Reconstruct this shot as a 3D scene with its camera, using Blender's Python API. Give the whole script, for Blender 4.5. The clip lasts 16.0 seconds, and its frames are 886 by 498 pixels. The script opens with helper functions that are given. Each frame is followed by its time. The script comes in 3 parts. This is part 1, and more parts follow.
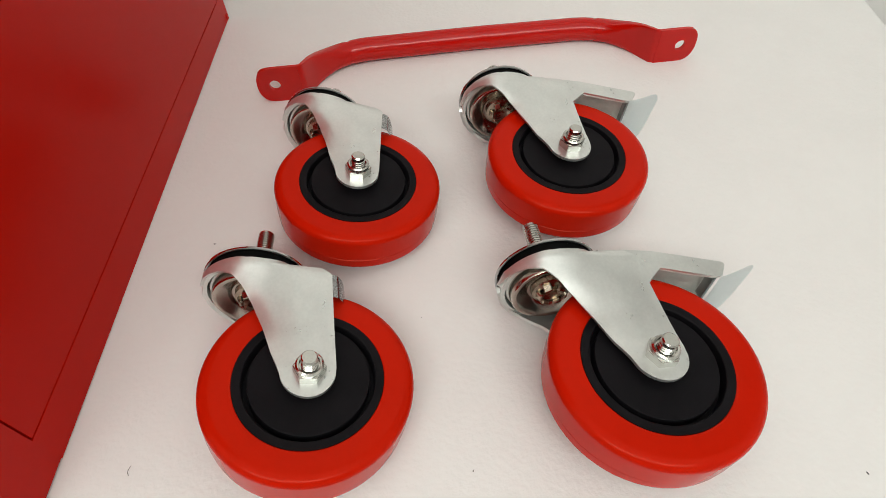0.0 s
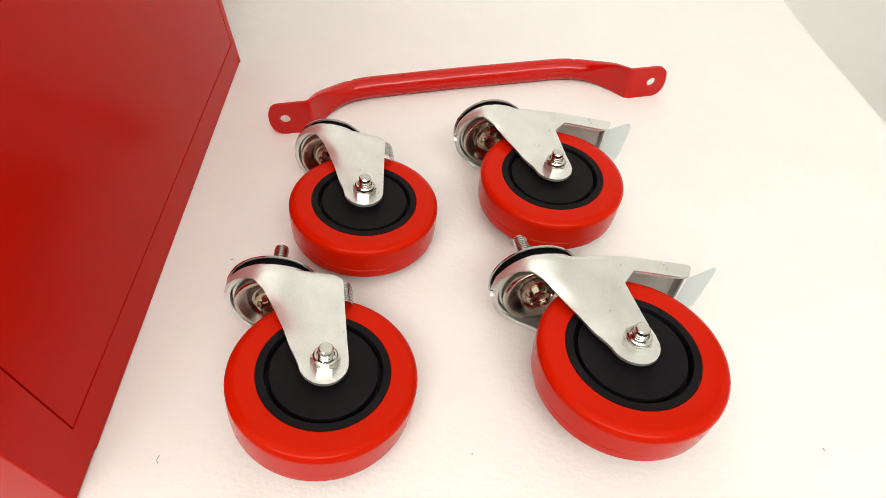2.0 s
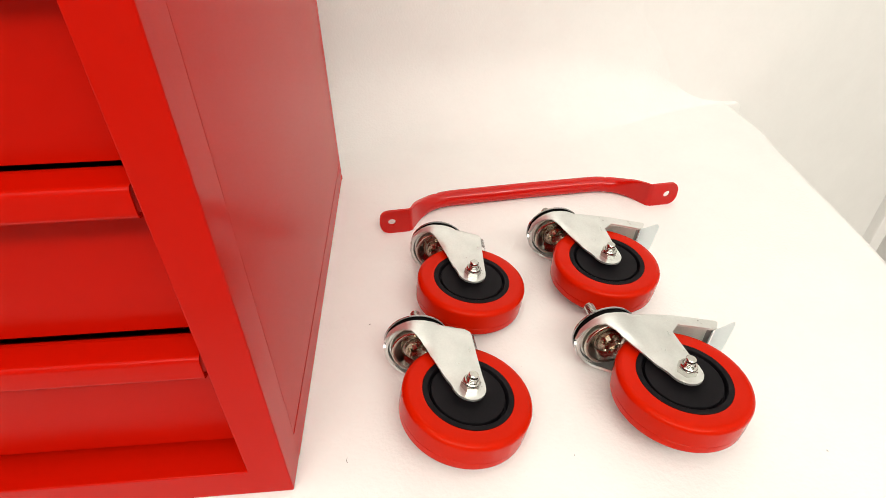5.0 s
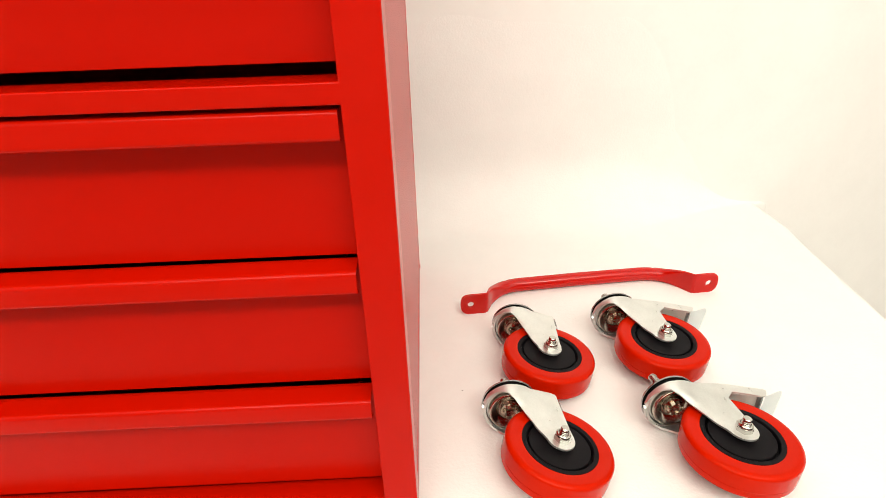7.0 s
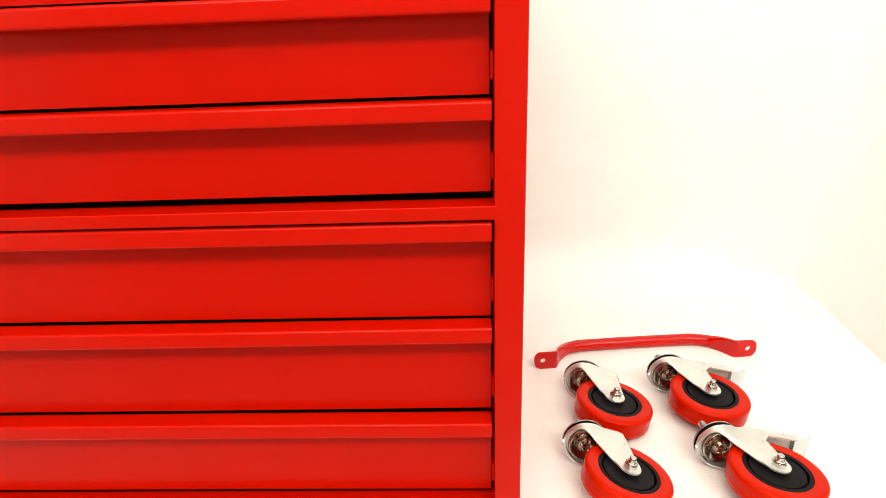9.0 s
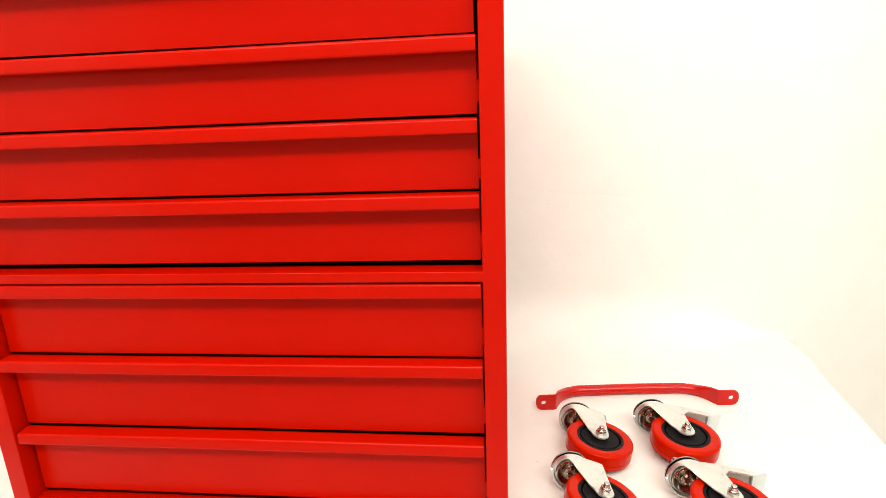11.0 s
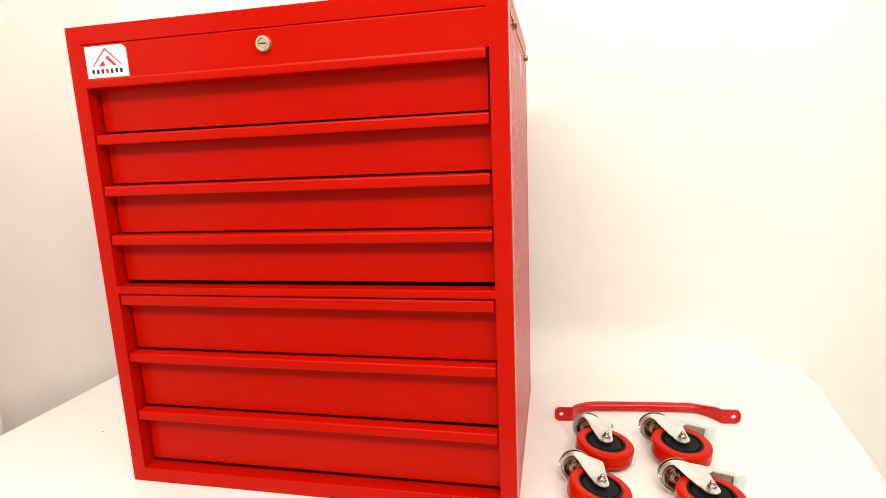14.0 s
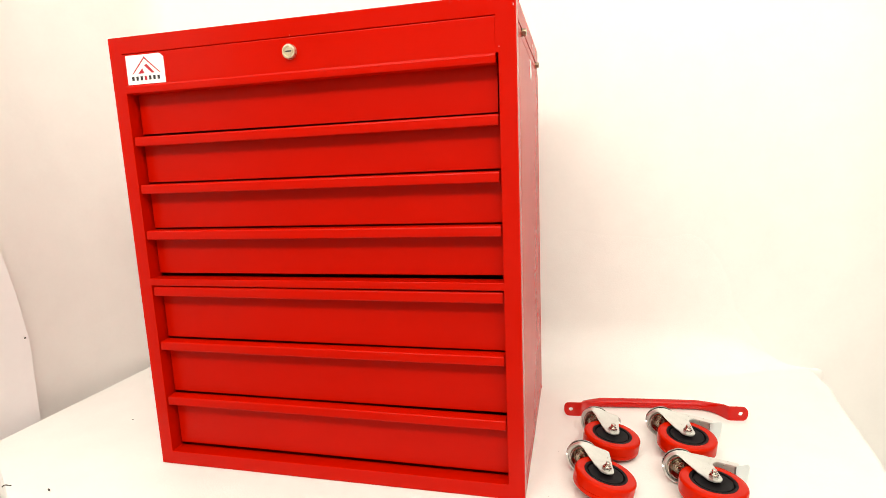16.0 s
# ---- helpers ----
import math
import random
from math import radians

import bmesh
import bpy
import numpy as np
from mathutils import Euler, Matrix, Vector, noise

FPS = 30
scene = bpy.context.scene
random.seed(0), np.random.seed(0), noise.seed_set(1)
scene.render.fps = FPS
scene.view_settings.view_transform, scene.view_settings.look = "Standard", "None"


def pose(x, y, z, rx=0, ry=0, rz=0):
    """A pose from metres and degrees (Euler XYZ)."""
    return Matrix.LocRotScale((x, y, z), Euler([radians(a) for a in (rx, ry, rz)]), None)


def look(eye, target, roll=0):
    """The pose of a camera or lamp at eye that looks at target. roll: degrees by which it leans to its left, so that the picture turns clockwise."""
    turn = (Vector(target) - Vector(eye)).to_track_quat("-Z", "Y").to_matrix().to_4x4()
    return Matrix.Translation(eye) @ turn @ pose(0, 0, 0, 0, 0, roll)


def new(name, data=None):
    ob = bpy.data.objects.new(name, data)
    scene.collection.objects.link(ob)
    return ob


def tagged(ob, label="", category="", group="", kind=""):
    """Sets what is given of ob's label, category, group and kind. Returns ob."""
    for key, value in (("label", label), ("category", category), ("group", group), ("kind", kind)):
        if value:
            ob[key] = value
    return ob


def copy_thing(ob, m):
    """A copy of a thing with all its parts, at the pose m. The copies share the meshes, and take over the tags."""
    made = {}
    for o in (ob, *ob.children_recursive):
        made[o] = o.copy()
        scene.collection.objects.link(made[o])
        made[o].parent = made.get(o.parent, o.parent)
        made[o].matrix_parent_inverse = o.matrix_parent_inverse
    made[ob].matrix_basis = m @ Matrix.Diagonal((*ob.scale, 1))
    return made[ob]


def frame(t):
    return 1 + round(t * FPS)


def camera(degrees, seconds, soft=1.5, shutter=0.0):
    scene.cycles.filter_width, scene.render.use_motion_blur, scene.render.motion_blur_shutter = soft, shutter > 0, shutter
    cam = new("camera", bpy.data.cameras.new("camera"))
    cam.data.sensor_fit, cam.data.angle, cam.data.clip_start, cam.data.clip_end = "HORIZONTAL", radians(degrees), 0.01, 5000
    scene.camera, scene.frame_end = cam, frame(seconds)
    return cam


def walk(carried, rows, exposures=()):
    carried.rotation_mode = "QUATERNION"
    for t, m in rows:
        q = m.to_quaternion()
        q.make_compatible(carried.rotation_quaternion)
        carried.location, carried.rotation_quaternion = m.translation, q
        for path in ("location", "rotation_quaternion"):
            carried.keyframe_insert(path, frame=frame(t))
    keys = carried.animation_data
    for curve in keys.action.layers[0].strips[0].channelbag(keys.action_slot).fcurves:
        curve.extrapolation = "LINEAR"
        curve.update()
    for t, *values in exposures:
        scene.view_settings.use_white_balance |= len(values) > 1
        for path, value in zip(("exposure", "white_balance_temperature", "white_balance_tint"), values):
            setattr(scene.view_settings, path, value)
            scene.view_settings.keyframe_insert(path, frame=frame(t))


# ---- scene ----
cam = camera(78.84, 16.0, soft=0.7)
ROWS = [
    (0.0, (0.1856, -0.0680, 0.2654), (0.2054, 0.5582, -0.5140), -1.84),
    (0.5, (0.1851, -0.0774, 0.2668), (0.2090, 0.5651, -0.4991), -1.62),
    (1.0, (0.1846, -0.0858, 0.2709), (0.2135, 0.5681, -0.4851), -1.53),
    (1.5, (0.1828, -0.0940, 0.2765), (0.2171, 0.5705, -0.4700), -1.51),
    (2.0, (0.1796, -0.1033, 0.2804), (0.2190, 0.5771, -0.4513), -1.26),
    (2.5, (0.1753, -0.1161, 0.2914), (0.2178, 0.5796, -0.4257), -1.21),
    (3.0, (0.1651, -0.1309, 0.3031), (0.2102, 0.5792, -0.3996), -1.37),
    (5.5, (0.0722, -0.2321, 0.3688), (0.1256, 0.5993, -0.1844), -1.03),
    (6.0, (0.0535, -0.2537, 0.3851), (0.0979, 0.6008, -0.1325), -1.37),
    (6.5, (0.0364, -0.2752, 0.3960), (0.0709, 0.6005, -0.0856), -1.59),
    (7.0, (0.0204, -0.2985, 0.4054), (0.0407, 0.5950, -0.0431), -1.83),
    (7.5, (-0.0026, -0.3272, 0.4171), (0.0040, 0.5804, -0.0027), -1.94),
    (8.0, (-0.0267, -0.3627, 0.4329), (-0.0349, 0.5566, 0.0393), -1.86),
    (8.5, (-0.0466, -0.4027, 0.4567), (-0.0703, 0.5273, 0.0899), -1.91),
    (9.0, (-0.0529, -0.4425, 0.4797), (-0.0918, 0.4976, 0.1408), -2.03),
    (9.5, (-0.0492, -0.4751, 0.4978), (-0.0975, 0.4731, 0.1839), -1.96),
    (12.0, (0.0187, -0.6480, 0.5461), (-0.1290, 0.3169, 0.3289), -2.36),
    (12.5, (0.0251, -0.6813, 0.5497), (-0.1390, 0.2833, 0.3432), -2.33),
    (13.0, (0.0367, -0.7108, 0.5505), (-0.1427, 0.2536, 0.3558), -2.36),
    (13.5, (0.0471, -0.7330, 0.5525), (-0.1455, 0.2308, 0.3682), -2.41),
    (14.0, (0.0595, -0.7465, 0.5560), (-0.1457, 0.2162, 0.3798), -2.45),
    (14.5, (0.0667, -0.7593, 0.5540), (-0.1482, 0.2026, 0.3849), -2.44),
    (15.0, (0.0727, -0.7690, 0.5418), (-0.1523, 0.1916, 0.3784), -2.48),
    (15.5, (0.0738, -0.7800, 0.5375), (-0.1575, 0.1798, 0.3785), -2.48),
    (16.0, (0.0786, -0.7927, 0.5393), (-0.1594, 0.1659, 0.3833), -2.39),
]
EXPOSURES = [(0.0, -1.74, 5950, 3), (0.5, -1.57, 6000, 3), (1.0, -1.42, 6050, 4), (2.0, -1.26, 6200, 5), (3.0, -1.20, 6250, 5),
             (5.5, -1.16, 6380, 7), (7.0, -1.03, 6600, 6), (9.0, -0.87, 6700, 7), (12.0, -0.97, 6700, 7), (16.0, -1.03, 6700, 7)]
walk(cam, [(t, look(eye, target, roll)) for t, eye, target, roll in ROWS], EXPOSURES)

# ---------------------------------------------------------------- light
world = bpy.data.worlds.new("world")
scene.world = world
world.use_nodes = True
world.node_tree.nodes["Background"].inputs[0].default_value = (0.9, 0.95, 1.0, 1)
world.node_tree.nodes["Background"].inputs[1].default_value = 0.05


def area_lamp(name, eye, target, sx, sy, watts, colour):
    data = bpy.data.lights.new(name, "AREA")
    data.shape, data.size, data.size_y, data.energy, data.color = "RECTANGLE", sx, sy, watts, colour
    ob = new(name, data)
    ob.matrix_world = look(eye, target)
    return ob


WARM = (1.0, 0.94, 0.852)
area_lamp("ceiling_light_front", (0.15, -1.70, 2.08), (0.10, 0.2, 0.3), 3.0, 0.4, 128, WARM)
area_lamp("ceiling_light_back", (0.25, -0.10, 2.2), (0.25, 0.20, 0.0), 3.0, 2.2, 56, WARM)


# ---------------------------------------------------------------- materials
def material(name, base, rough=0.5, metal=0.0, vary=0.06, scale=30.0, bump=0.0, bump_scale=600.0, rough_vary=0.08, spec=0.5, tint=(1, 1, 1)):
    """A surface with two scales of variation in colour and gloss and a fine relief. Scales are per metre."""
    m = bpy.data.materials.new(name)
    m.use_nodes = True
    nt = m.node_tree
    b = nt.nodes["Principled BSDF"]
    b.inputs["Metallic"].default_value = metal
    b.inputs["Specular IOR Level"].default_value = spec
    b.inputs["Specular Tint"].default_value = (*tint, 1)
    co = nt.nodes.new("ShaderNodeTexCoord")
    n1, n2 = nt.nodes.new("ShaderNodeTexNoise"), nt.nodes.new("ShaderNodeTexNoise")
    n1.inputs["Scale"].default_value, n2.inputs["Scale"].default_value = scale, scale * 9
    n1.inputs["Detail"].default_value = n2.inputs["Detail"].default_value = 4
    for n in (n1, n2):
        nt.links.new(co.outputs["Object"], n.inputs["Vector"])
    add = nt.nodes.new("ShaderNodeMath")
    add.operation = "MULTIPLY_ADD"
    add.inputs[1].default_value = 0.4
    nt.links.new(n2.outputs["Fac"], add.inputs[0])
    nt.links.new(n1.outputs["Fac"], add.inputs[2])
    ramp = nt.nodes.new("ShaderNodeValToRGB")
    ramp.color_ramp.elements[0].position, ramp.color_ramp.elements[1].position = 0.45, 0.95
    ramp.color_ramp.elements[0].color = (*[c * (1 - vary) for c in base], 1)
    ramp.color_ramp.elements[1].color = (*[min(1, c * (1 + vary)) for c in base], 1)
    nt.links.new(add.outputs[0], ramp.inputs[0])
    nt.links.new(ramp.outputs[0], b.inputs["Base Color"])
    rr = nt.nodes.new("ShaderNodeMapRange")
    rr.inputs["From Min"].default_value, rr.inputs["From Max"].default_value = 0.4, 1.0
    rr.inputs["To Min"].default_value, rr.inputs["To Max"].default_value = max(0.02, rough - rough_vary), min(1, rough + rough_vary)
    nt.links.new(add.outputs[0], rr.inputs["Value"])
    nt.links.new(rr.outputs[0], b.inputs["Roughness"])
    if bump:
        n3, bp = nt.nodes.new("ShaderNodeTexNoise"), nt.nodes.new("ShaderNodeBump")
        n3.inputs["Scale"].default_value, n3.inputs["Detail"].default_value = bump_scale, 3
        bp.inputs["Strength"].default_value, bp.inputs["Distance"].default_value = bump, 0.002
        nt.links.new(co.outputs["Object"], n3.inputs["Vector"])
        nt.links.new(n3.outputs["Fac"], bp.inputs["Height"])
        nt.links.new(bp.outputs[0], b.inputs["Normal"])
    return m


RED = material("red_powder_coat", (0.468, 0.0040, 0.0002), 0.27, vary=0.03, scale=9, rough_vary=0.0, spec=0.09)
RED_PEEL = material("red_powder_coat_peel", (0.468, 0.0040, 0.0002), 0.20, vary=0.03, scale=9, rough_vary=0.03, spec=0.11, bump=0.05, bump_scale=420)
RED_GLOSS = material("glossy_red_enamel", (0.48, 0.0030, 0.0003), 0.12, vary=0.05, scale=20, bump=0.09, bump_scale=650, rough_vary=0.02, spec=0.34)
TREAD = material("red_polyurethane", (0.50, 0.0085, 0.0002), 0.20, vary=0.05, scale=40, bump=0.02, bump_scale=200, rough_vary=0.05, spec=0.16, tint=(1, 0.5, 0.35))
BLACK = material("black_nylon", (0.0080, 0.0072, 0.0085), 0.45, vary=0.25, scale=60, bump=0.03, bump_scale=500, spec=0.07)
RUBBER = material("black_seal", (0.004, 0.004, 0.004), 0.6, vary=0.2, scale=80, spec=0.03)
ZINC = material("zinc_plate", (0.72, 0.74, 0.715), 0.31, metal=0.80, vary=0.09, scale=70, bump=0.012, bump_scale=200, rough_vary=0.05)
POLISHED = material("polished_zinc_plate", (0.50, 0.51, 0.51), 0.10, metal=1.0, vary=0.05, scale=30, rough_vary=0.05)
# Unmetallic pale base stands in for bright surroundings mirrored in the zinc.
PEDAL = material("pedal_painted_sheen", (0.88, 0.95, 0.95), 0.40, metal=0.0, vary=0.03, scale=40)
STEEL = material("bright_steel", (0.58, 0.58, 0.54), 0.20, metal=1.0, vary=0.1, scale=90, rough_vary=0.06)
GREASED = material("greased_steel", (0.42, 0.36, 0.28), 0.25, metal=1.0, vary=0.3, scale=160, rough_vary=0.1)
CUP = material("creamy_greased_cup", (0.52, 0.48, 0.42), 0.20, metal=1.0, vary=0.2, scale=120)
BRASS = material("pale_brass_lock", (0.72, 0.64, 0.48), 0.30, metal=0.85, vary=0.08, scale=120)
SHEET = material("white_foam_sheet", (0.84, 0.83, 0.81), 0.6, vary=0.02, scale=14, bump=0.22, bump_scale=330)
FABRIC = material("white_drape_cloth", (0.84, 0.83, 0.81), 0.6, vary=0.02, scale=14, bump=0.05, bump_scale=420)
MAUVE = material("pinkish_white_cloth", (0.82, 0.80, 0.81), 0.8, vary=0.03, scale=5)
PAINT = material("white_wall_paint", (0.78, 0.76, 0.74), 0.7, vary=0.02, scale=3)
GREY = material("grey_wall_paint", (0.40, 0.385, 0.38), 0.7, vary=0.05, scale=4)
FLOOR = material("pale_floor", (0.74, 0.72, 0.69), 0.5, vary=0.08, scale=5)
BOLT = material("brassy_bolt_plating", (0.36, 0.29, 0.21), 0.25, metal=1.0, vary=0.1, scale=150)
STICKER = material("white_vinyl", (0.80, 0.80, 0.82), 0.3, vary=0.01, scale=30)
INK = material("black_ink", (0.015, 0.013, 0.015), 0.4, vary=0.1, scale=60)
INK_RED = material("red_ink", (0.45, 0.012, 0.03), 0.4, vary=0.1, scale=60)
DIRT = material("dark_crumb", (0.06, 0.05, 0.045), 0.8, vary=0.3, scale=400)


# ---------------------------------------------------------------- mesh helpers
def mesh_object(name, bm, mat, smooth=35):
    bmesh.ops.recalc_face_normals(bm, faces=bm.faces)
    data = bpy.data.meshes.new(name)
    bm.to_mesh(data)
    bm.free()
    data.materials.append(mat)
    ob = new(name, data)
    if smooth:
        data.shade_smooth()
        data.set_sharp_from_angle(angle=radians(smooth))
        flat = ob.modifiers.new("flat_faces", "WEIGHTED_NORMAL")
        flat.keep_sharp, flat.weight = True, 60
    return ob


def part(name, bm, mat, parent, label="", smooth=35):
    ob = mesh_object(name, bm, mat, smooth)
    ob.parent = parent
    if label:
        tagged(ob, label)
    return ob


def empty(name, m=None):
    ob = new(name)
    ob.empty_display_size = 0.02
    if m is not None:
        ob.matrix_world = m
    return ob


def box(bm, x0, x1, y0, y1, z0, z1, bevel=0.0, segments=2):
    made = bmesh.ops.create_cube(bm, size=1.0, matrix=Matrix.Translation(((x0 + x1) / 2, (y0 + y1) / 2, (z0 + z1) / 2)) @ Matrix.Diagonal((x1 - x0, y1 - y0, z1 - z0, 1)))
    if bevel:
        edges = {e for v in made["verts"] for e in v.link_edges}
        bmesh.ops.bevel(bm, geom=list(edges), offset=bevel, segments=segments, profile=0.5, affect="EDGES")
    return bm


def lathe(bm, profile, steps=48, axis="Z", at=(0, 0, 0), closed=False):
    """Turns (radius, height) pairs round an axis."""
    rings = []
    for k in range(steps):
        a = 2 * math.pi * k / steps
        ring = []
        for r, h in profile:
            c, s = r * math.cos(a), r * math.sin(a)
            p = (c, s, h) if axis == "Z" else (h, c, s) if axis == "X" else (c, h, s)
            ring.append(bm.verts.new(Vector(p) + Vector(at)))
        rings.append(ring)
    n = len(profile)
    for k in range(steps):
        a, b = rings[k], rings[(k + 1) % steps]
        for i in range(n if closed else n - 1):
            j = (i + 1) % n
            bm.faces.new((a[i], b[i], b[j], a[j]))
    if not closed:
        for end, r in ((0, profile[0][0]), (n - 1, profile[-1][0])):
            if r > 1e-5:
                bm.faces.new([ring[end] for ring in rings])
    bmesh.ops.remove_doubles(bm, verts=bm.verts, dist=1e-6)
    return bm


def thread(r, h0, h1, pitch=0.00125, depth=0.0007):
    """The turned outline of a threaded stud with a chamfered end."""
    out, h = [(0.0, h0), (r, h0)], h0
    while h + pitch < h1 - 0.001:
        out += [(r, h + pitch * 0.15), (r - depth, h + pitch * 0.5), (r, h + pitch * 0.85)]
        h += pitch
    return out + [(r - 0.0001, h1 - 0.0006), (r - 0.0007, h1), (0.0, h1)]


def prism(bm, outline, z0, z1, bevel=0.0):
    """An outline in x and y raised from z0 to z1."""
    low = [bm.verts.new((x, y, z0)) for x, y in outline]
    high = [bm.verts.new((x, y, z1)) for x, y in outline]
    made = [bm.faces.new(low[::-1]), bm.faces.new(high)]
    n = len(outline)
    for i in range(n):
        made.append(bm.faces.new((low[i], low[(i + 1) % n], high[(i + 1) % n], high[i])))
    if bevel:
        edges = {e for f in made[:2] for e in f.edges}
        bmesh.ops.bevel(bm, geom=list(edges), offset=bevel, segments=2, profile=0.5, affect="EDGES")
    return bm


def rounded_path(points, radius, steps=4):
    """A polyline with its inner corners rounded off."""
    out = [Vector(points[0])]
    for a, b, c in zip(points, points[1:], points[2:]):
        a, b, c = Vector(a), Vector(b), Vector(c)
        r = min(radius, (a - b).length * 0.45, (c - b).length * 0.45)
        p, q = b + (a - b).normalized() * r, b + (c - b).normalized() * r
        for k in range(steps + 1):
            t = k / steps
            out.append(p * (1 - t) ** 2 + b * 2 * t * (1 - t) + q * t * t)
    return out + [Vector(points[-1])]


def bent_sheet(bm, points, radius, thick, x0, x1, cuts=1, sag=None):
    """Sheet metal folded along points in (y, z), from x0 to x1. sag(x, z) lifts it a little along its length."""
    path = rounded_path([(y, z) for y, z in points], radius)
    sides = []
    for k, p in enumerate(path):
        d = (path[min(k + 1, len(path) - 1)] - path[max(k - 1, 0)]).normalized()
        nrm = Vector((-d.y, d.x)) * thick / 2
        sides.append((p + nrm, p - nrm))
    loop = [s[0] for s in sides] + [s[1] for s in sides[::-1]]
    rings = []
    for c in range(cuts + 1):
        x = x0 + (x1 - x0) * c / cuts
        rings.append([bm.verts.new((x, p.x, p.y + (sag(x, p.y) if sag else 0))) for p in loop])
    n = len(loop)
    for a, b in zip(rings, rings[1:]):
        for i in range(n):
            bm.faces.new((a[i], a[(i + 1) % n], b[(i + 1) % n], b[i]))
    half = n // 2
    for ring in (rings[0], rings[-1]):
        for i in range(half - 1):
            bm.faces.new((ring[i], ring[i + 1], ring[n - 2 - i], ring[n - 1 - i]))
    return bm


def tube(bm, path, radius, steps=20, squash=None):
    """A round bar along a path; squash(k) gives (sideways, upward) radii and how square the section is where it is pressed flat."""
    rings = []
    for k, p in enumerate(path):
        d = (path[min(k + 1, len(path) - 1)] - path[max(k - 1, 0)]).normalized()
        side = d.cross(Vector((0, 0, 1))).normalized()
        up = side.cross(d)
        rs, ru, power = squash(k) if squash else (radius, radius, 1.0)
        ring = []
        for i in range(steps):
            c, q = math.cos(2 * math.pi * i / steps), math.sin(2 * math.pi * i / steps)
            ring.append(bm.verts.new(p + side * rs * math.copysign(abs(c) ** power, c) + up * ru * math.copysign(abs(q) ** power, q)))
        rings.append(ring)
    for a, b in zip(rings, rings[1:]):
        for i in range(steps):
            bm.faces.new((a[i], a[(i + 1) % steps], b[(i + 1) % steps], b[i]))
    bm.faces.new(rings[0])
    bm.faces.new(rings[-1][::-1])
    return bm


def interp(x, table_rows):
    xs, ys = zip(*table_rows)
    return float(np.interp(x, xs, ys))


# ---------------------------------------------------------------- room shell
def structure(name, bm, mat, label, category="wall"):
    return tagged(mesh_object(name, bm, mat, 30), label, category, kind="structure")


ZF, ZC = -0.78, 2.25
structure("floor", box(bmesh.new(), -2.2, 2.2, -2.6, 1.6, ZF - 0.1, ZF), FLOOR, "pale plain floor under the table", "floor")
# Ceiling and north, south and west walls: unseen, added to bounce light.
structure("ceiling", box(bmesh.new(), -2.2, 2.2, -2.6, 1.6, ZC, ZC + 0.1), PAINT, "unseen plain white ceiling above the table, added to bounce light", "ceiling")
structure("unseen_wall_north", box(bmesh.new(), -2.2, 2.2, 1.5, 1.6, ZF, ZC), PAINT, "unseen plain white wall closing the set behind the drapes")
structure("bounce_wall_south", box(bmesh.new(), -2.2, 2.2, -2.6, -2.5, ZF, ZC), PAINT, "unseen plain white wall facing the table, added for front fill")
structure("unseen_wall_west", box(bmesh.new(), -2.2, -2.1, -2.5, 1.5, ZF, ZC), PAINT, "unseen plain white wall closing the set beyond the drape")
# White paint on this wall adds fill from the right.
structure("wall_east", box(bmesh.new(), 2.1, 2.2, -2.5, 1.5, ZF, ZC), PAINT, "plain white wall beside the drape edge")


def drape(path, z0, z1, folds):
    """Hanging cloth along a plan line, with soft upright folds."""
    bm = bmesh.new()
    pts = rounded_path(path, 0.08, 6)
    line = [pts[0]]
    for a, b in zip(pts, pts[1:]):
        n = max(1, int((b - a).length / 0.02))
        line += [a.lerp(b, (k + 1) / n) for k in range(n)]
    rows = []
    levels = 40
    s = 0.0
    for k, p in enumerate(line):
        if k:
            s += (p - line[k - 1]).length
        d = (line[min(k + 1, len(line) - 1)] - line[max(k - 1, 0)]).normalized()
        nrm = Vector((-d.y, d.x))
        col = []
        for j in range(levels + 1):
            z = z0 + (z1 - z0) * j / levels
            w = folds * (noise.noise((s * 3.0, z * 0.35, 3.1)) + 0.45 * noise.noise((s * 8.0 + z * 0.6, z * 0.5, 7.7)))
            q = p + nrm * w
            col.append((bm.verts.new((q.x, q.y, z)), bm.verts.new((q.x + nrm.x * 0.0015, q.y + nrm.y * 0.0015, z))))
        rows.append(col)
    for a, b in zip(rows, rows[1:]):
        for j in range(levels):
            bm.faces.new((a[j][0], b[j][0], b[j + 1][0], a[j + 1][0]))
            bm.faces.new((a[j][1], a[j + 1][1], b[j + 1][1], b[j][1]))
    for col in (rows[0], rows[-1]):
        for j in range(levels):
            bm.faces.new((col[j][0], col[j + 1][0], col[j + 1][1], col[j][1]))
    return bm


hanging = empty("drape", pose(0, 0, 0))
tagged(hanging, "white cloth drape hanging behind and beside the table", "drape")
part("cloth", drape([(-1.20, -1.1), (-1.172, -0.2), (-1.158, 0.09), (-1.176, 0.275), (-1.10, 0.63), (-0.95, 0.652), (0.72, 0.652), (1.205, 0.795)], ZF, 2.1, 0.004), FABRIC, hanging, "", 80)
part("hem", box(bmesh.new(), 1.190, 1.222, 0.766, 0.800, ZF, 2.1, 0.008), FABRIC, hanging, "cream folded hem strip")

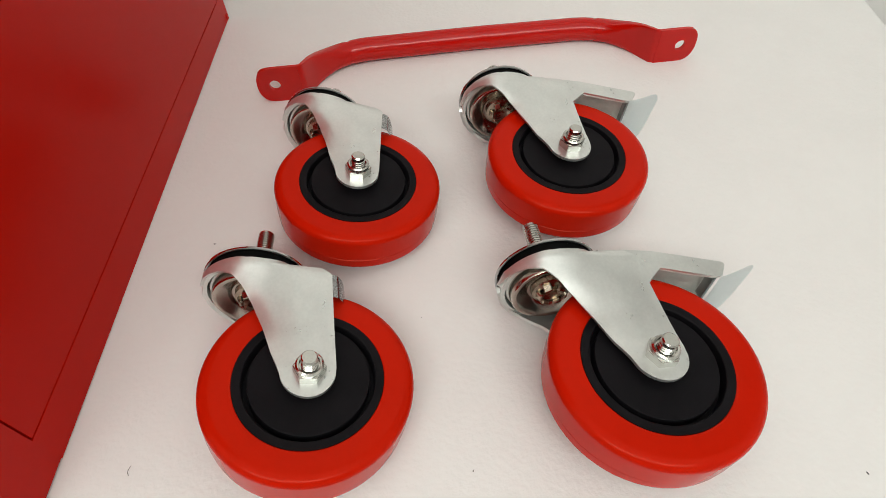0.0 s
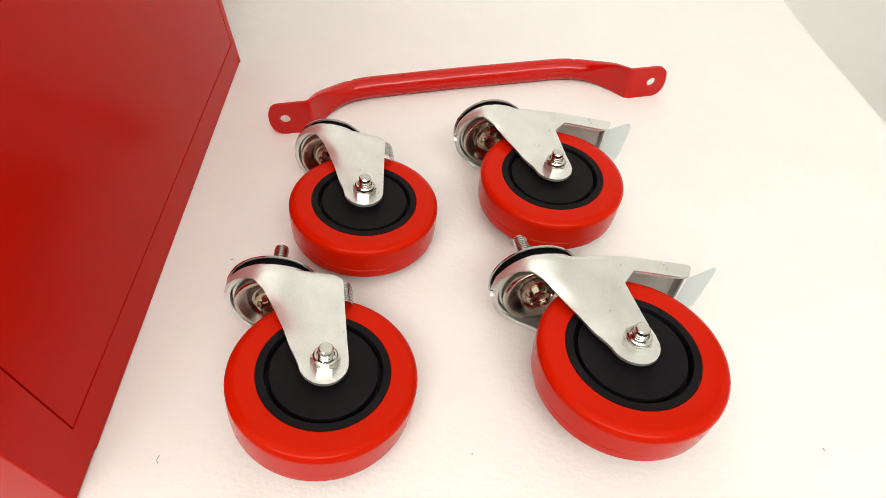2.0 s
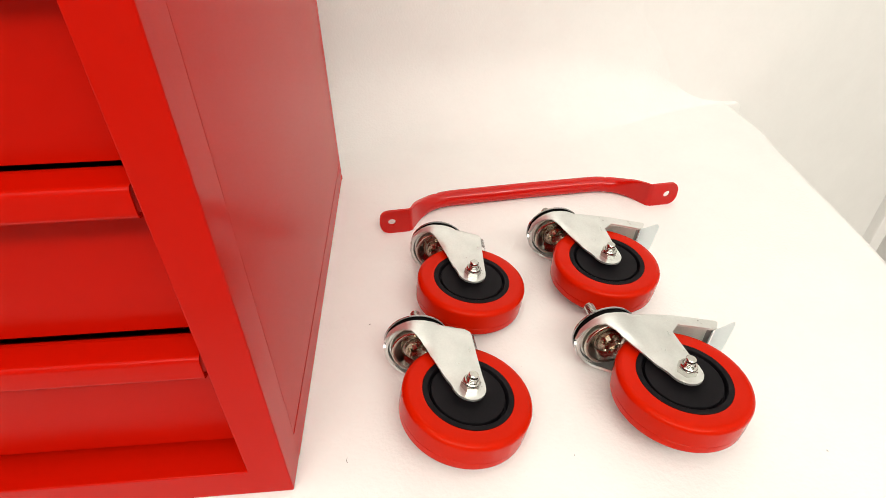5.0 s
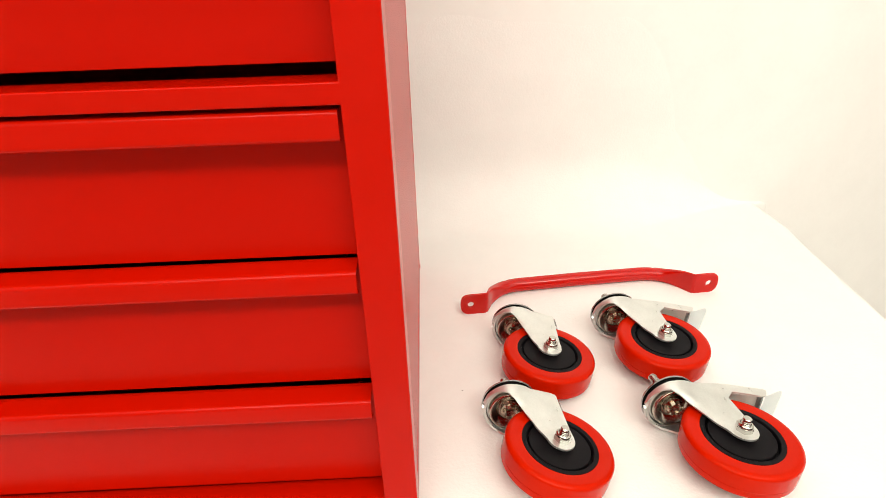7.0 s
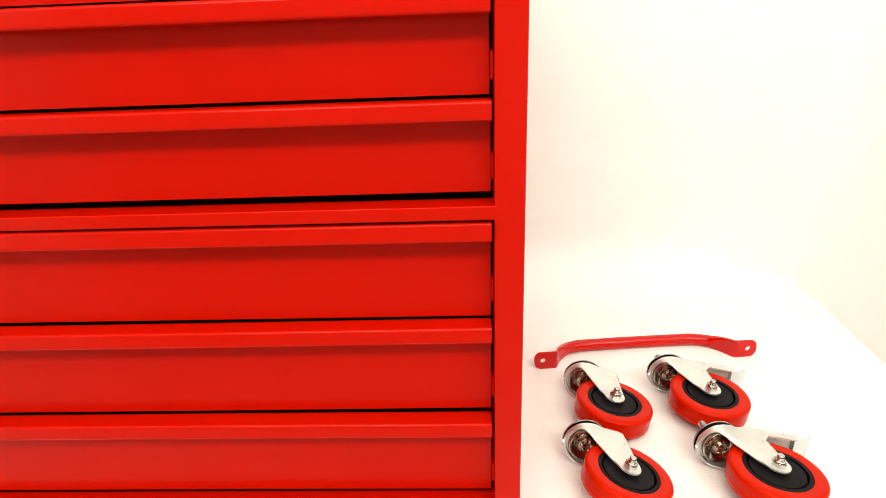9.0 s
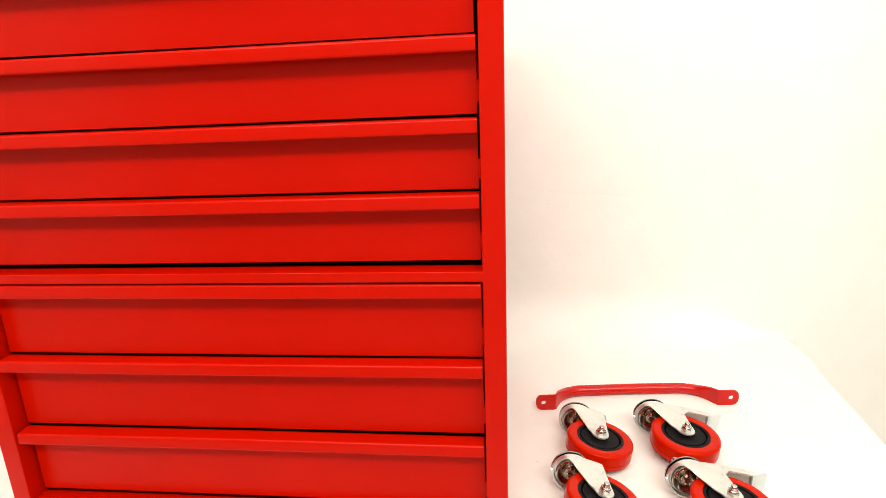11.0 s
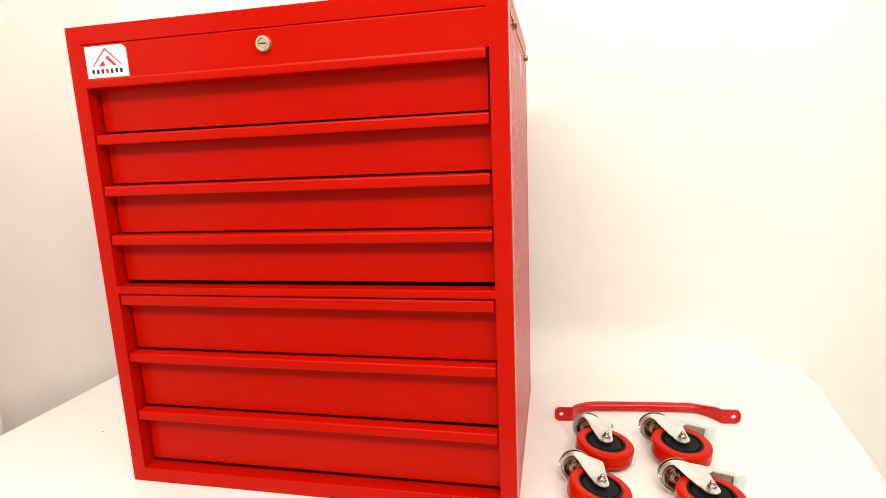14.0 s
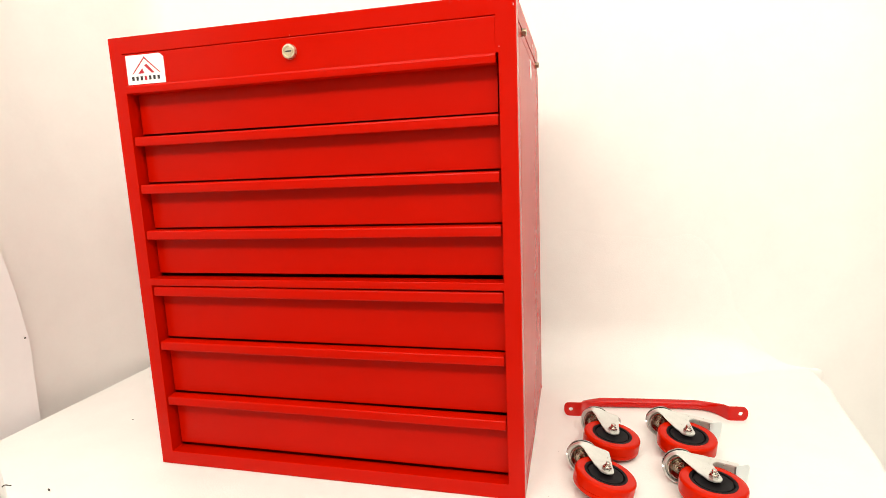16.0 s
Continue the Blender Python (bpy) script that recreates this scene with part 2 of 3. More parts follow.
def tucked_cloth():
    """A loose corner of cloth tucked down behind the table's edge, a little curled at its free edge."""
    bm = bmesh.new()
    sides = []
    for offset in (0.0, 0.0015):
        rows = []
        for k in range(29):
            z = -0.12 + 0.0225 * k
            edge = interp(z, TUCK)
            row = []
            for i in range(25):
                f = i / 24
                x = -1.1440 - 0.012 * f + 0.010 * f ** 14 + 0.003 * noise.noise((f * 3, z * 2.5, 1.0)) * (1 - f) + offset
                row.append(bm.verts.new((x, -0.60 + (edge + 0.60) * f, z)))
            rows.append(row)
        sides.append(rows)
    back, front = sides
    for rows, flip in ((front, False), (back, True)):
        for a, b in zip(rows, rows[1:]):
            for i in range(24):
                loop = (a[i], a[i + 1], b[i + 1], b[i])
                bm.faces.new(loop[::-1] if flip else loop)
    for a, b, c, d in zip(front, front[1:], back, back[1:]):
        for i in (0, 24):
            bm.faces.new((a[i], b[i], d[i], c[i]))
    for k in (0, 28):
        for i in range(24):
            bm.faces.new((front[k][i], front[k][i + 1], back[k][i + 1], back[k][i]))
    return bm


TUCK = [(-0.12, 0.134), (0.0, 0.137), (0.07, 0.139), (0.17, 0.142), (0.29, 0.129), (0.38, 0.113), (0.51, 0.086)]
tucked = tagged(mesh_object("tucked_cloth", tucked_cloth(), MAUVE, 70), "loose pinkish white cloth tucked behind the table edge", "cloth")
part("pin", lathe(bmesh.new(), [(0, 0.0030), (0.0016, 0.0026), (0.0022, 0.0010), (0.0016, 0.0), (0, 0.0)], 12, "X", (-1.1435, 0.131, 0.186)), DIRT, tucked, "dark pin head")


# ---------------------------------------------------------------- table and sheet
table = empty("table", pose(0, 0, ZF))
tb = bmesh.new()
top_outline = [(-1.10, -0.10), (0.50, -0.10), (0.56, 0.20), (0.64, 0.60), (-1.10, 0.60)]
prism(tb, [(x, y) for x, y in top_outline], -ZF - 0.034, -ZF - 0.005)
part("tabletop", tb, PAINT, table)
for x, y in ((-1.03, -0.03), (0.43, -0.03), (0.53, 0.53), (-1.03, 0.53)):
    part("leg", box(bmesh.new(), x - 0.025, x + 0.025, y - 0.025, y + 0.025, 0, -ZF - 0.034, 0.002), GREY, table)
tagged(table, "white table covered by a foam sheet", "table")


HS = 0.002


def press(x, y):
    """The foam is pressed thin under the cabinet and stands full a few centimetres away."""
    dx = max(0.0, x, -0.684 - x)
    dy = max(0.0, -y)
    d = math.hypot(dx, dy) / 0.05
    d = min(1.0, d)
    return HS * d * d * (3 - 2 * d)


def right_edge(y):
    return 0.525 + 0.225 * y + 0.01 * math.sin(9 * y)


def foam_sheet():
    """One sheet: flat on the table, drooping over its sides, swept up behind the cabinet."""
    flow = [(-0.175 + 0.0, -0.09), (-0.172, -0.03), (-0.165, -0.008), (-0.15, 0.0)]
    y = -0.15
    while y < 0.53:
        y += 0.02
        flow.append((y, 0.0))
    for k in range(1, 13):
        a = math.pi / 2 * k / 12
        flow.append((0.53 + 0.115 * math.sin(a), 0.115 - 0.115 * math.cos(a)))
    for k in range(1, 16):
        flow.append((0.645 + 0.035 * (k / 15) ** 2, 0.115 + 0.5 * k / 15))
    bm = bmesh.new()
    rows = []
    for y, z in flow:
        yy = min(y, 0.62)
        xr, xl = right_edge(yy), -1.10 + max(0.0, -y) * 1.55
        cross = [(xl - 0.014, -0.10), (xl - 0.012, -0.03), (xl - 0.006, -0.006)]
        n = 140
        cross += [(xl + (xr - xl) * k / n, 0.0) for k in range(n + 1)]
        cross += [(xr + 0.008, -0.004), (xr + 0.014, -0.016), (xr + 0.015, -0.05), (xr + 0.012, -0.16)]
        row = []
        swept = y > 0.53 and z > 0.0
        up = max(0.0, min(1.0, z / 0.1))
        for x, drop in cross:
            wave = 0.0007 * noise.noise((x * 9, y * 9, 2.0)) + 0.0003 * noise.noise((x * 40, y * 40, 5.0))
            zz = z + drop * (1 - up) + (wave if drop == 0 else 0) + (press(x, y) if y < 0.5 else HS)
            tuck = max(0.0, min(1.0, (x - xr + 0.32) / 0.3)) * max(0.0, min(1.0, (z - 0.02) / 0.12))
            if swept and z < 0.1151:
                near = max(0.0, min(1.0, (x - xr + 0.30) / 0.3))
                k = 1 - 0.985 * near * near * (3 - 2 * near)
                zz += z * (k - 1)
                row.append(bm.verts.new((x, 0.645 + (y - 0.645) * k + 0.018 * near * near * z / 0.115, zz)))
                continue
            row.append(bm.verts.new((x, y + 0.018 * tuck * tuck * (3 - 2 * tuck), zz)))
        rows.append(row)
    for a, b in zip(rows, rows[1:]):
        for i in range(len(a) - 1):
            bm.faces.new((a[i], a[i + 1], b[i + 1], b[i]))
    bm.normal_update()
    under = [[bm.verts.new(v.co - v.normal * 0.003) for v in row] for row in rows]
    for a, b in zip(under, under[1:]):
        for i in range(len(a) - 1):
            bm.faces.new((a[i], b[i], b[i + 1], a[i + 1]))
    rim = rows[0] + [row[-1] for row in rows[1:]] + rows[-1][-2::-1] + [row[0] for row in rows[-2:0:-1]]
    low = under[0] + [row[-1] for row in under[1:]] + under[-1][-2::-1] + [row[0] for row in under[-2:0:-1]]
    for k in range(len(rim)):
        j = (k + 1) % len(rim)
        bm.faces.new((rim[k], low[k], low[j], rim[j]))
    return tagged(mesh_object("foam_sheet", bm, SHEET, 60), "white foam sheet laid over the table and swept up behind", "sheet")


foam_sheet()

# ---------------------------------------------------------------- tool cabinet
CW, CD, CH = 0.684, 0.4495, 0.769
XL, XR = -0.6592, -0.0262
cabinet = empty("tool_cabinet", pose(0, 0, 0.0008))
tagged(cabinet, "red powder-coated steel tool cabinet with seven closed drawers on the sheet", "tool cabinet")
BEV = 0.0012


def front_frame():
    """One pressed plate: stiles, header, divider and bottom rail round two drawer openings, with a short slot beside the header lip."""
    xs = [-CW, XL, XR - 0.0036, XR, 0.0]
    zs = [0.0, 0.0255, 0.3446, 0.3570, 0.6772, 0.6905, 0.7404, 0.7417, CH]
    bm = bmesh.new()
    front = [[bm.verts.new((x, 0.0, z)) for z in zs] for x in xs]
    back = [[bm.verts.new((x, 0.0276, z)) for z in zs] for x in xs]
    cells = {(i, j) for i in range(4) for j in range(8) if i in (0, 3) or j in (0, 2, 5, 7) or (i, j) in ((1, 4), (2, 6))}
    for i, j in cells:
        bm.faces.new((front[i][j], front[i + 1][j], front[i + 1][j + 1], front[i][j + 1]))
        bm.faces.new((back[i][j], back[i][j + 1], back[i + 1][j + 1], back[i + 1][j]))
        for a, b, other in (((i, j), (i + 1, j), (i, j - 1)), ((i + 1, j), (i + 1, j + 1), (i + 1, j)), ((i + 1, j + 1), (i, j + 1), (i, j + 1)), ((i, j + 1), (i, j), (i - 1, j))):
            if other not in cells:
                bm.faces.new((front[a[0]][a[1]], back[a[0]][a[1]], back[b[0]][b[1]], front[b[0]][b[1]]))
    bmesh.ops.remove_doubles(bm, verts=bm.verts, dist=1e-6)
    bmesh.ops.delete(bm, geom=[v for v in bm.verts if not v.link_faces], context="VERTS")
    bmesh.ops.recalc_face_normals(bm, faces=bm.faces)
    sharp = [e for e in bm.edges if len(e.link_faces) == 2 and e.calc_face_angle() > 1.0 and min(v.co.y for v in e.verts) < 0.001]
    bmesh.ops.bevel(bm, geom=sharp, offset=0.0012, segments=3, profile=0.5, affect="EDGES")
    return bm


part("seam_backing", box(bmesh.new(), XL, XR, 0.0024, 0.006, 0.735, 0.747), RED, cabinet)
part("front_frame", front_frame(), RED_PEEL, cabinet, "red front frame with header, divider and bottom rail")
flap = bmesh.new()
bent_sheet(flap, [(0.002, 0.7398), (-0.0008, 0.7396), (-0.0008, 0.6893), (-0.0024, 0.6873), (-0.0024, 0.6772), (0.012, 0.6762)], 0.0010, 0.0012, XL + 0.0030, XR - 0.0040, 24)
lock_flap = part("lock_flap", flap, RED_PEEL, cabinet)
# right side: edge strips round a large panel, with narrow grooves
part("side_core", box(bmesh.new(), -0.006, -0.0022, 0.0278, CD - 0.002, 0.0, CH - 0.002), RED, cabinet)
part("side_panel", box(bmesh.new(), -0.0024, -0.0003, 0.0288, CD - 0.0122, 0.0240, 0.7230, 0.0004), RED, cabinet)
part("side_bottom_strip", box(bmesh.new(), -0.0024, 0.0, 0.0276, CD, 0.0, 0.0236), RED, cabinet)
part("side_back_strip", box(bmesh.new(), -0.0024, 0.0, CD - 0.0118, CD, 0.0236, 0.7230, 0.0006), RED, cabinet)
part("side_bolt_strip", box(bmesh.new(), -0.0024, -0.0006, 0.0288, CD - 0.002, 0.7246, 0.7380, 0.0006), RED, cabinet)
part("side_top_strip", box(bmesh.new(), -0.0024, 0.0, 0.0276, CD, 0.7395, CH), RED, cabinet)
part("left_side", box(bmesh.new(), -CW, -CW + 0.003, 0.03, CD, 0.0, CH, 0.0006), RED, cabinet)
part("back_panel", box(bmesh.new(), -CW + 0.003, -0.006, CD - 0.003, CD, 0.0, CH - 0.003), RED, cabinet)
part("top_panel", box(bmesh.new(), -CW + 0.003, -0.006, 0.03, CD - 0.003, CH - 0.004, CH - 0.001), RED, cabinet)
part("bottom_panel", box(bmesh.new(), -CW + 0.003, -0.006, 0.03, CD - 0.003, 0.002, 0.005), RED, cabinet)


def side_bolt(y, z):
    bm = bmesh.new()
    lathe(bm, [(0, -0.003), (0.0068, -0.003), (0.0068, 0.0012), (0.0055, 0.0014), (0.0055, 0.0058), (0.0045, 0.0068), (0, 0.0072)], 16, "X", (0, y, z))
    return part("handle_bolt", bm, BOLT, cabinet, "small brassy plated bolt")


side_bolt(0.088, 0.7335)
side_bolt(0.390, 0.7330)
part("foot_tab", box(bmesh.new(), -0.004, 0.0009, 0.4425, 0.4475, 0.0004, 0.0060, 0.0006), RED, cabinet)
scuff = prism(bmesh.new(), [(0.236, 0.7195), (0.262, 0.7185), (0.272, 0.700), (0.262, 0.684), (0.243, 0.688), (0.238, 0.702)], 0, 0.0002)
scuff.transform(Matrix(((0, 0, 1, -0.0002), (1, 0, 0, 0), (0, 1, 0, 0), (0, 0, 0, 1))))
part("scuff", scuff, STICKER, cabinet, "whitish scuffed patch of paint", 0)


def cam_lock():
    bm = bmesh.new()
    lathe(bm, [(0, 0.004), (0.0115, 0.004), (0.0115, -0.0035), (0.0104, -0.0052), (0.0082, -0.0055), (0.0077, -0.0036), (0.0066, -0.0036), (0.0062, -0.0048), (0, -0.0048)], 32, "Y", (-0.3478, -0.0022, 0.7187))
    ob = part("lock", bm, BRASS, lock_flap, "round pale brass key lock")
    # Raised black slip: the shade inside the key slot put in as colour.
    slot = box(bmesh.new(), -0.3528, -0.3428, -0.00735, -0.0066, 0.7178, 0.7198)
    part("keyhole_shade", slot, INK, lock_flap)
    return ob


cam_lock()


def plate(name, outline, y, mat, parent, thick=0.0004):
    """A flat shape in x and z on the cabinet's front."""
    bm = bmesh.new()
    prism(bm, outline, 0, thick)
    bm.transform(Matrix(((1, 0, 0, 0), (0, 0, -1, y), (0, 1, 0, 0), (0, 0, 0, 1))))
    return part(name, bm, mat, parent, smooth=0)


SX, SZ, SW, SH = -0.6511, 0.6908, 0.0740, 0.0470
sticker = plate("label_sticker", [(SX, SZ), (SX + SW, SZ), (SX + SW, SZ + SH - 0.006), (SX + SW - 0.007, SZ + SH), (SX, SZ + SH)], -0.0014, STICKER, lock_flap)
tagged(sticker, "white sticker with a red chevron mark")


def mark(name, pts, mat):
    plate(name, [(SX + u * SW, SZ + v * SH) for u, v in pts], -0.0019, mat, sticker, 0.0001)


mark("chevron", [(0.14, 0.36), (0.17, 0.36), (0.49, 0.86), (0.86, 0.36), (0.89, 0.36), (0.49, 0.93)], INK_RED)
mark("triangle", [(0.30, 0.36), (0.46, 0.36), (0.42, 0.54)], INK_RED)
mark("stripe", [(0.48, 0.62), (0.54, 0.68), (0.74, 0.36), (0.66, 0.36)], INK_RED)
for k in range(7):
    u = 0.12 + 0.113 * k
    mark("bar", [(u, 0.13), (u + 0.062, 0.13), (u + 0.062, 0.27), (u, 0.27)], INK_RED if k == 3 else INK)

CHIP = material("bare_primer_chip", (0.62, 0.40, 0.38), 0.5, vary=0.1, scale=300)
for x, z, w, h in ((-0.0035, 0.7525, 0.0009, 0.0022), (-0.0246, 0.6985, 0.0007, 0.0011), (-0.3475, 0.7436, 0.0010, 0.0008)):
    plate("paint_chip", [(x - w, z), (x, z - h * 0.8), (x + w * 0.8, z + h * 0.2), (x + w * 0.2, z + h)], 0.0, CHIP, cabinet, 0.0002)

LEDGES = [0.6920, 0.6070, 0.5248, 0.4441, 0.3428, 0.2404, 0.1338]
BOTTOMS = [0.6112, 0.5278, 0.4460, 0.3632, 0.2412, 0.1352, 0.0296]


def drawer(k, zt, zb):
    rnd = random.Random(40 + k)
    x0, x1 = XL + 0.0035 + rnd.uniform(-0.0006, 0.0006), XR - (0.0024 if k else 0.0052) + rnd.uniform(-0.0006, 0.0006)
    phase, amount = rnd.uniform(0, 6), rnd.uniform(0.0003, 0.0007)

    def sag(x, z):
        return amount * math.sin(x * 5 + phase)

    face = bmesh.new()
    if k:
        bent_sheet(face, [(0.0225, zb), (0.0225, zt - 0.0006), (0.0195, zt - 0.0006)], 0.0015, 0.0011, x0, x1, 24, sag)
    else:
        bent_sheet(face, [(0.0225, zb), (0.0225, zt)], 0.001, 0.0011, x0, x1, 24, sag)
    ob = part("drawer", face, RED, cabinet, "red steel drawer front, closed")
    if k:
        lip, drop = bmesh.new(), 0.0178 if k == 4 else 0.0164
        bent_sheet(lip, [(0.0193, zt - 0.0006), (0.0022, zt - 0.0014), (0.0014, zt - drop), (0.0065, zt - drop - 0.0004)], 0.0028, 0.0012, x0, x1, 24, sag)
        part("pull_lip", lip, RED_PEEL, ob)
    tray = bmesh.new()
    box(tray, x0 + 0.012, x0 + 0.0132, 0.0250, 0.40, zb + 0.004, zt - 0.012)
    box(tray, x1 - 0.0132, x1 - 0.012, 0.0250, 0.40, zb + 0.004, zt - 0.012)
    box(tray, x0 + 0.0135, x1 - 0.0135, 0.0250, 0.40, zb + 0.003, zb + 0.0042)
    part("tray", tray, RED, ob)
    mid = zb + 0.30 * (zt - zb)
    if k:
        part("slide_tab", box(bmesh.new(), x1 + 0.0004, XR - 0.0003, 0.012, 0.024, mid - 0.011, mid + 0.011, 0.0004), RED, ob)
    return ob


for k, (zt, zb) in enumerate(zip(LEDGES, BOTTOMS)):
    drawer(k, zt, zb + 0.0074 * (0.54 - zb))


# ---------------------------------------------------------------- loose push handle
def push_handle():
    """Bent tube lying on its flattened, upright ends."""
    a, b = Vector((0.0688, 0.3085, 0.0)), Vector((0.4020, 0.3372, 0.0))
    along = (b - a).normalized()
    turn = math.degrees(math.atan2(along.y, along.x))
    half, mid = (b - a).length / 2, (a + b) / 2
    thing = empty("push_handle", pose(mid.x, mid.y, HS + 0.0002, 0, 0, turn))
    tagged(thing, "glossy red bent tube handle with flattened drilled ends", "handle")
    back, r, tall = 0.0475, 0.0097, 0.0146
    pts = [(-0.1460, 0.0, tall), (-0.1420, 0.0012, tall), (-0.1330, 0.0215, 0.0125), (-0.1170, 0.0400, r), (-0.0960, 0.0470, r), (-0.0650, back, r), (0.0, back + 0.0008, r)]
    pts += [(-x, y, z) for x, y, z in pts[-2::-1]]
    q = half / 0.16405
    path = rounded_path([(x * q, y, z) for x, y, z in pts], 0.016, 8)

    run = [0.0]
    for p, o in zip(path, path[1:]):
        run.append(run[-1] + (o - p).length)

    def squash(k):
        d = min(run[k], run[-1] - run[k]) - 0.0030
        e, f = (max(0.0, min(1.0, d / w)) for w in (0.058, 0.050))
        e, f = e * e * (3 - 2 * e), f * f * (3 - 2 * f)
        crimp = 1 - 0.07 * math.exp(-((d - 0.0600) / 0.0016) ** 2)
        return (0.00150 + (r - 0.00150) * e) * crimp, (tall + (r - tall) * f) * crimp, 0.22 + 0.78 * e

    part("bar", tube(bmesh.new(), path, r, 28, squash), RED_GLOSS, thing)
    for s in (-1, 1):
        bm = bmesh.new()
        rh, n = 0.0043, 20
        outer = [(s * 0.1445 * q, 2 * tall), (s * 0.153 * q, 2 * tall)]
        for k in range(n + 1):
            t = math.pi * k / n
            reach = 0.0138 * abs(math.sin(t)) ** (0.62 if t < 1.57 else 0.8)
            outer.append((s * (half + reach), tall * (1 + math.copysign(abs(math.cos(t)) ** 0.85, math.cos(t)))))
        outer += [(s * 0.153 * q, 0.0), (s * 0.1445 * q, 0.0)]
        fine = []
        for p, o in zip(outer, outer[1:] + outer[:1]):
            p, o = Vector(p), Vector(o)
            n = max(1, int((o - p).length / 0.0022))
            fine += [p.lerp(o, k / n) for k in range(n)]
        outer = [(p.x, p.y) for p in fine]
        m = len(outer)
        hole = []
        for x, z in outer:
            d = Vector((x - s * half, z - tall)).normalized() * rh
            hole.append((s * half + d.x, tall + d.y))
        rings = [[bm.verts.new((x, y, z)) for x, z in loop] for loop, y in ((outer, -0.0015), (outer, 0.0015), (hole, 0.0015), (hole, -0.0015))]
        for g in range(4):
            p, o = rings[g], rings[(g + 1) % 4]
            for k in range(m):
                j = (k + 1) % m
                bm.faces.new((p[k], p[j], o[j], o[k]))
        part("flat_end", bm, RED_GLOSS, thing, "flattened end with a round bolt hole")
    return thing


push_handle()


# ---------------------------------------------------------------- swivel casters
WR, WH, RH = 0.0480, 0.0126, 0.0336
PLATE_X, TRAIL, CR = 0.0582, 0.032, 0.0256
LEG_Z = 0.0160


LEFT_EDGE = [(-0.0124, 0.0), (-0.0118, -0.004), (-0.0100, -0.0072), (-0.0065, -0.0106), (-0.001, -0.0131), (0.0095, -0.0180), (0.0215, -0.0226), (0.0345, -0.0288),
             (0.0430, -0.0345), (0.0485, -0.0405), (0.0515, -0.0470), (0.0532, -0.0535), (0.0542, -0.0574), (0.0564, -0.0576)]
RIGHT_EDGE = [(-0.0124, 0.0), (-0.0118, 0.004), (-0.0095, 0.0078), (-0.0050, 0.0106), (0.0015, 0.0117), (0.0148, 0.0103), (0.0347, 0.0083), (0.0515, 0.0066), (0.0530, 0.0045), (0.0540, -0.0010), (0.0552, -0.0060), (0.0564, -0.0064)]


def crease(x, y):
    """The leading part of the leg falls away from a soft crease between the crown and the axle."""
    k = max(0.0, min(1.0, (x - 0.002) / 0.052))
    d = (-0.0050 - 0.0075 * k) - y
    fall = 0.5 * (d + math.sqrt(d * d + 4e-6))
    return 0.15 * fall * math.sin(math.pi * k) ** 0.8


def fork_height(x, y):
    """How far the leg stands off the wheel's middle plane: a flat blade that slopes in towards the axle and meets the round crown in a crease."""
    t = max(0.0, min(1.0, (x - 0.009) / 0.044))
    t += 0.05 * math.sin(2 * math.pi * t) * (t - 1)
    u = (y + TRAIL) / CR
    round_z = CR * math.sqrt(max(0.0, 1 - min(abs(u), 1.0) ** 2))
    z = LEG_Z + (0.0250 - LEG_Z) * t
    if u < 0:
        k = max(0.0, min(1.0, 0.5 + (z - round_z) / 0.0010))
        z = z * (1 - k) + round_z * k - 0.00025 * k * (1 - k)
    else:
        z -= 0.0030 * min(u, 1.5) * t
        crown = max(0.0, min(1.0, (x - 0.0535) / 0.003))
        z += (round_z - z) * crown
    # the rolled leading edge of the leg bends in towards the wheel
    yl = interp(x, LEFT_EDGE)
    roll = max(0.0, 1 - (y - yl) / 0.0075) * max(0.0, min(1.0, (x - 0.010) / 0.022)) * max(0.0, min(1.0, (0.050 - x) / 0.012))
    return z - 0.0012 * roll * roll - crease(x, y)


def bow(x):
    """How far the lower leg is sprung outwards between the crown and the axle."""
    return math.sin(math.pi * max(0.0, min(1.0, (x - 0.004) / 0.050)))


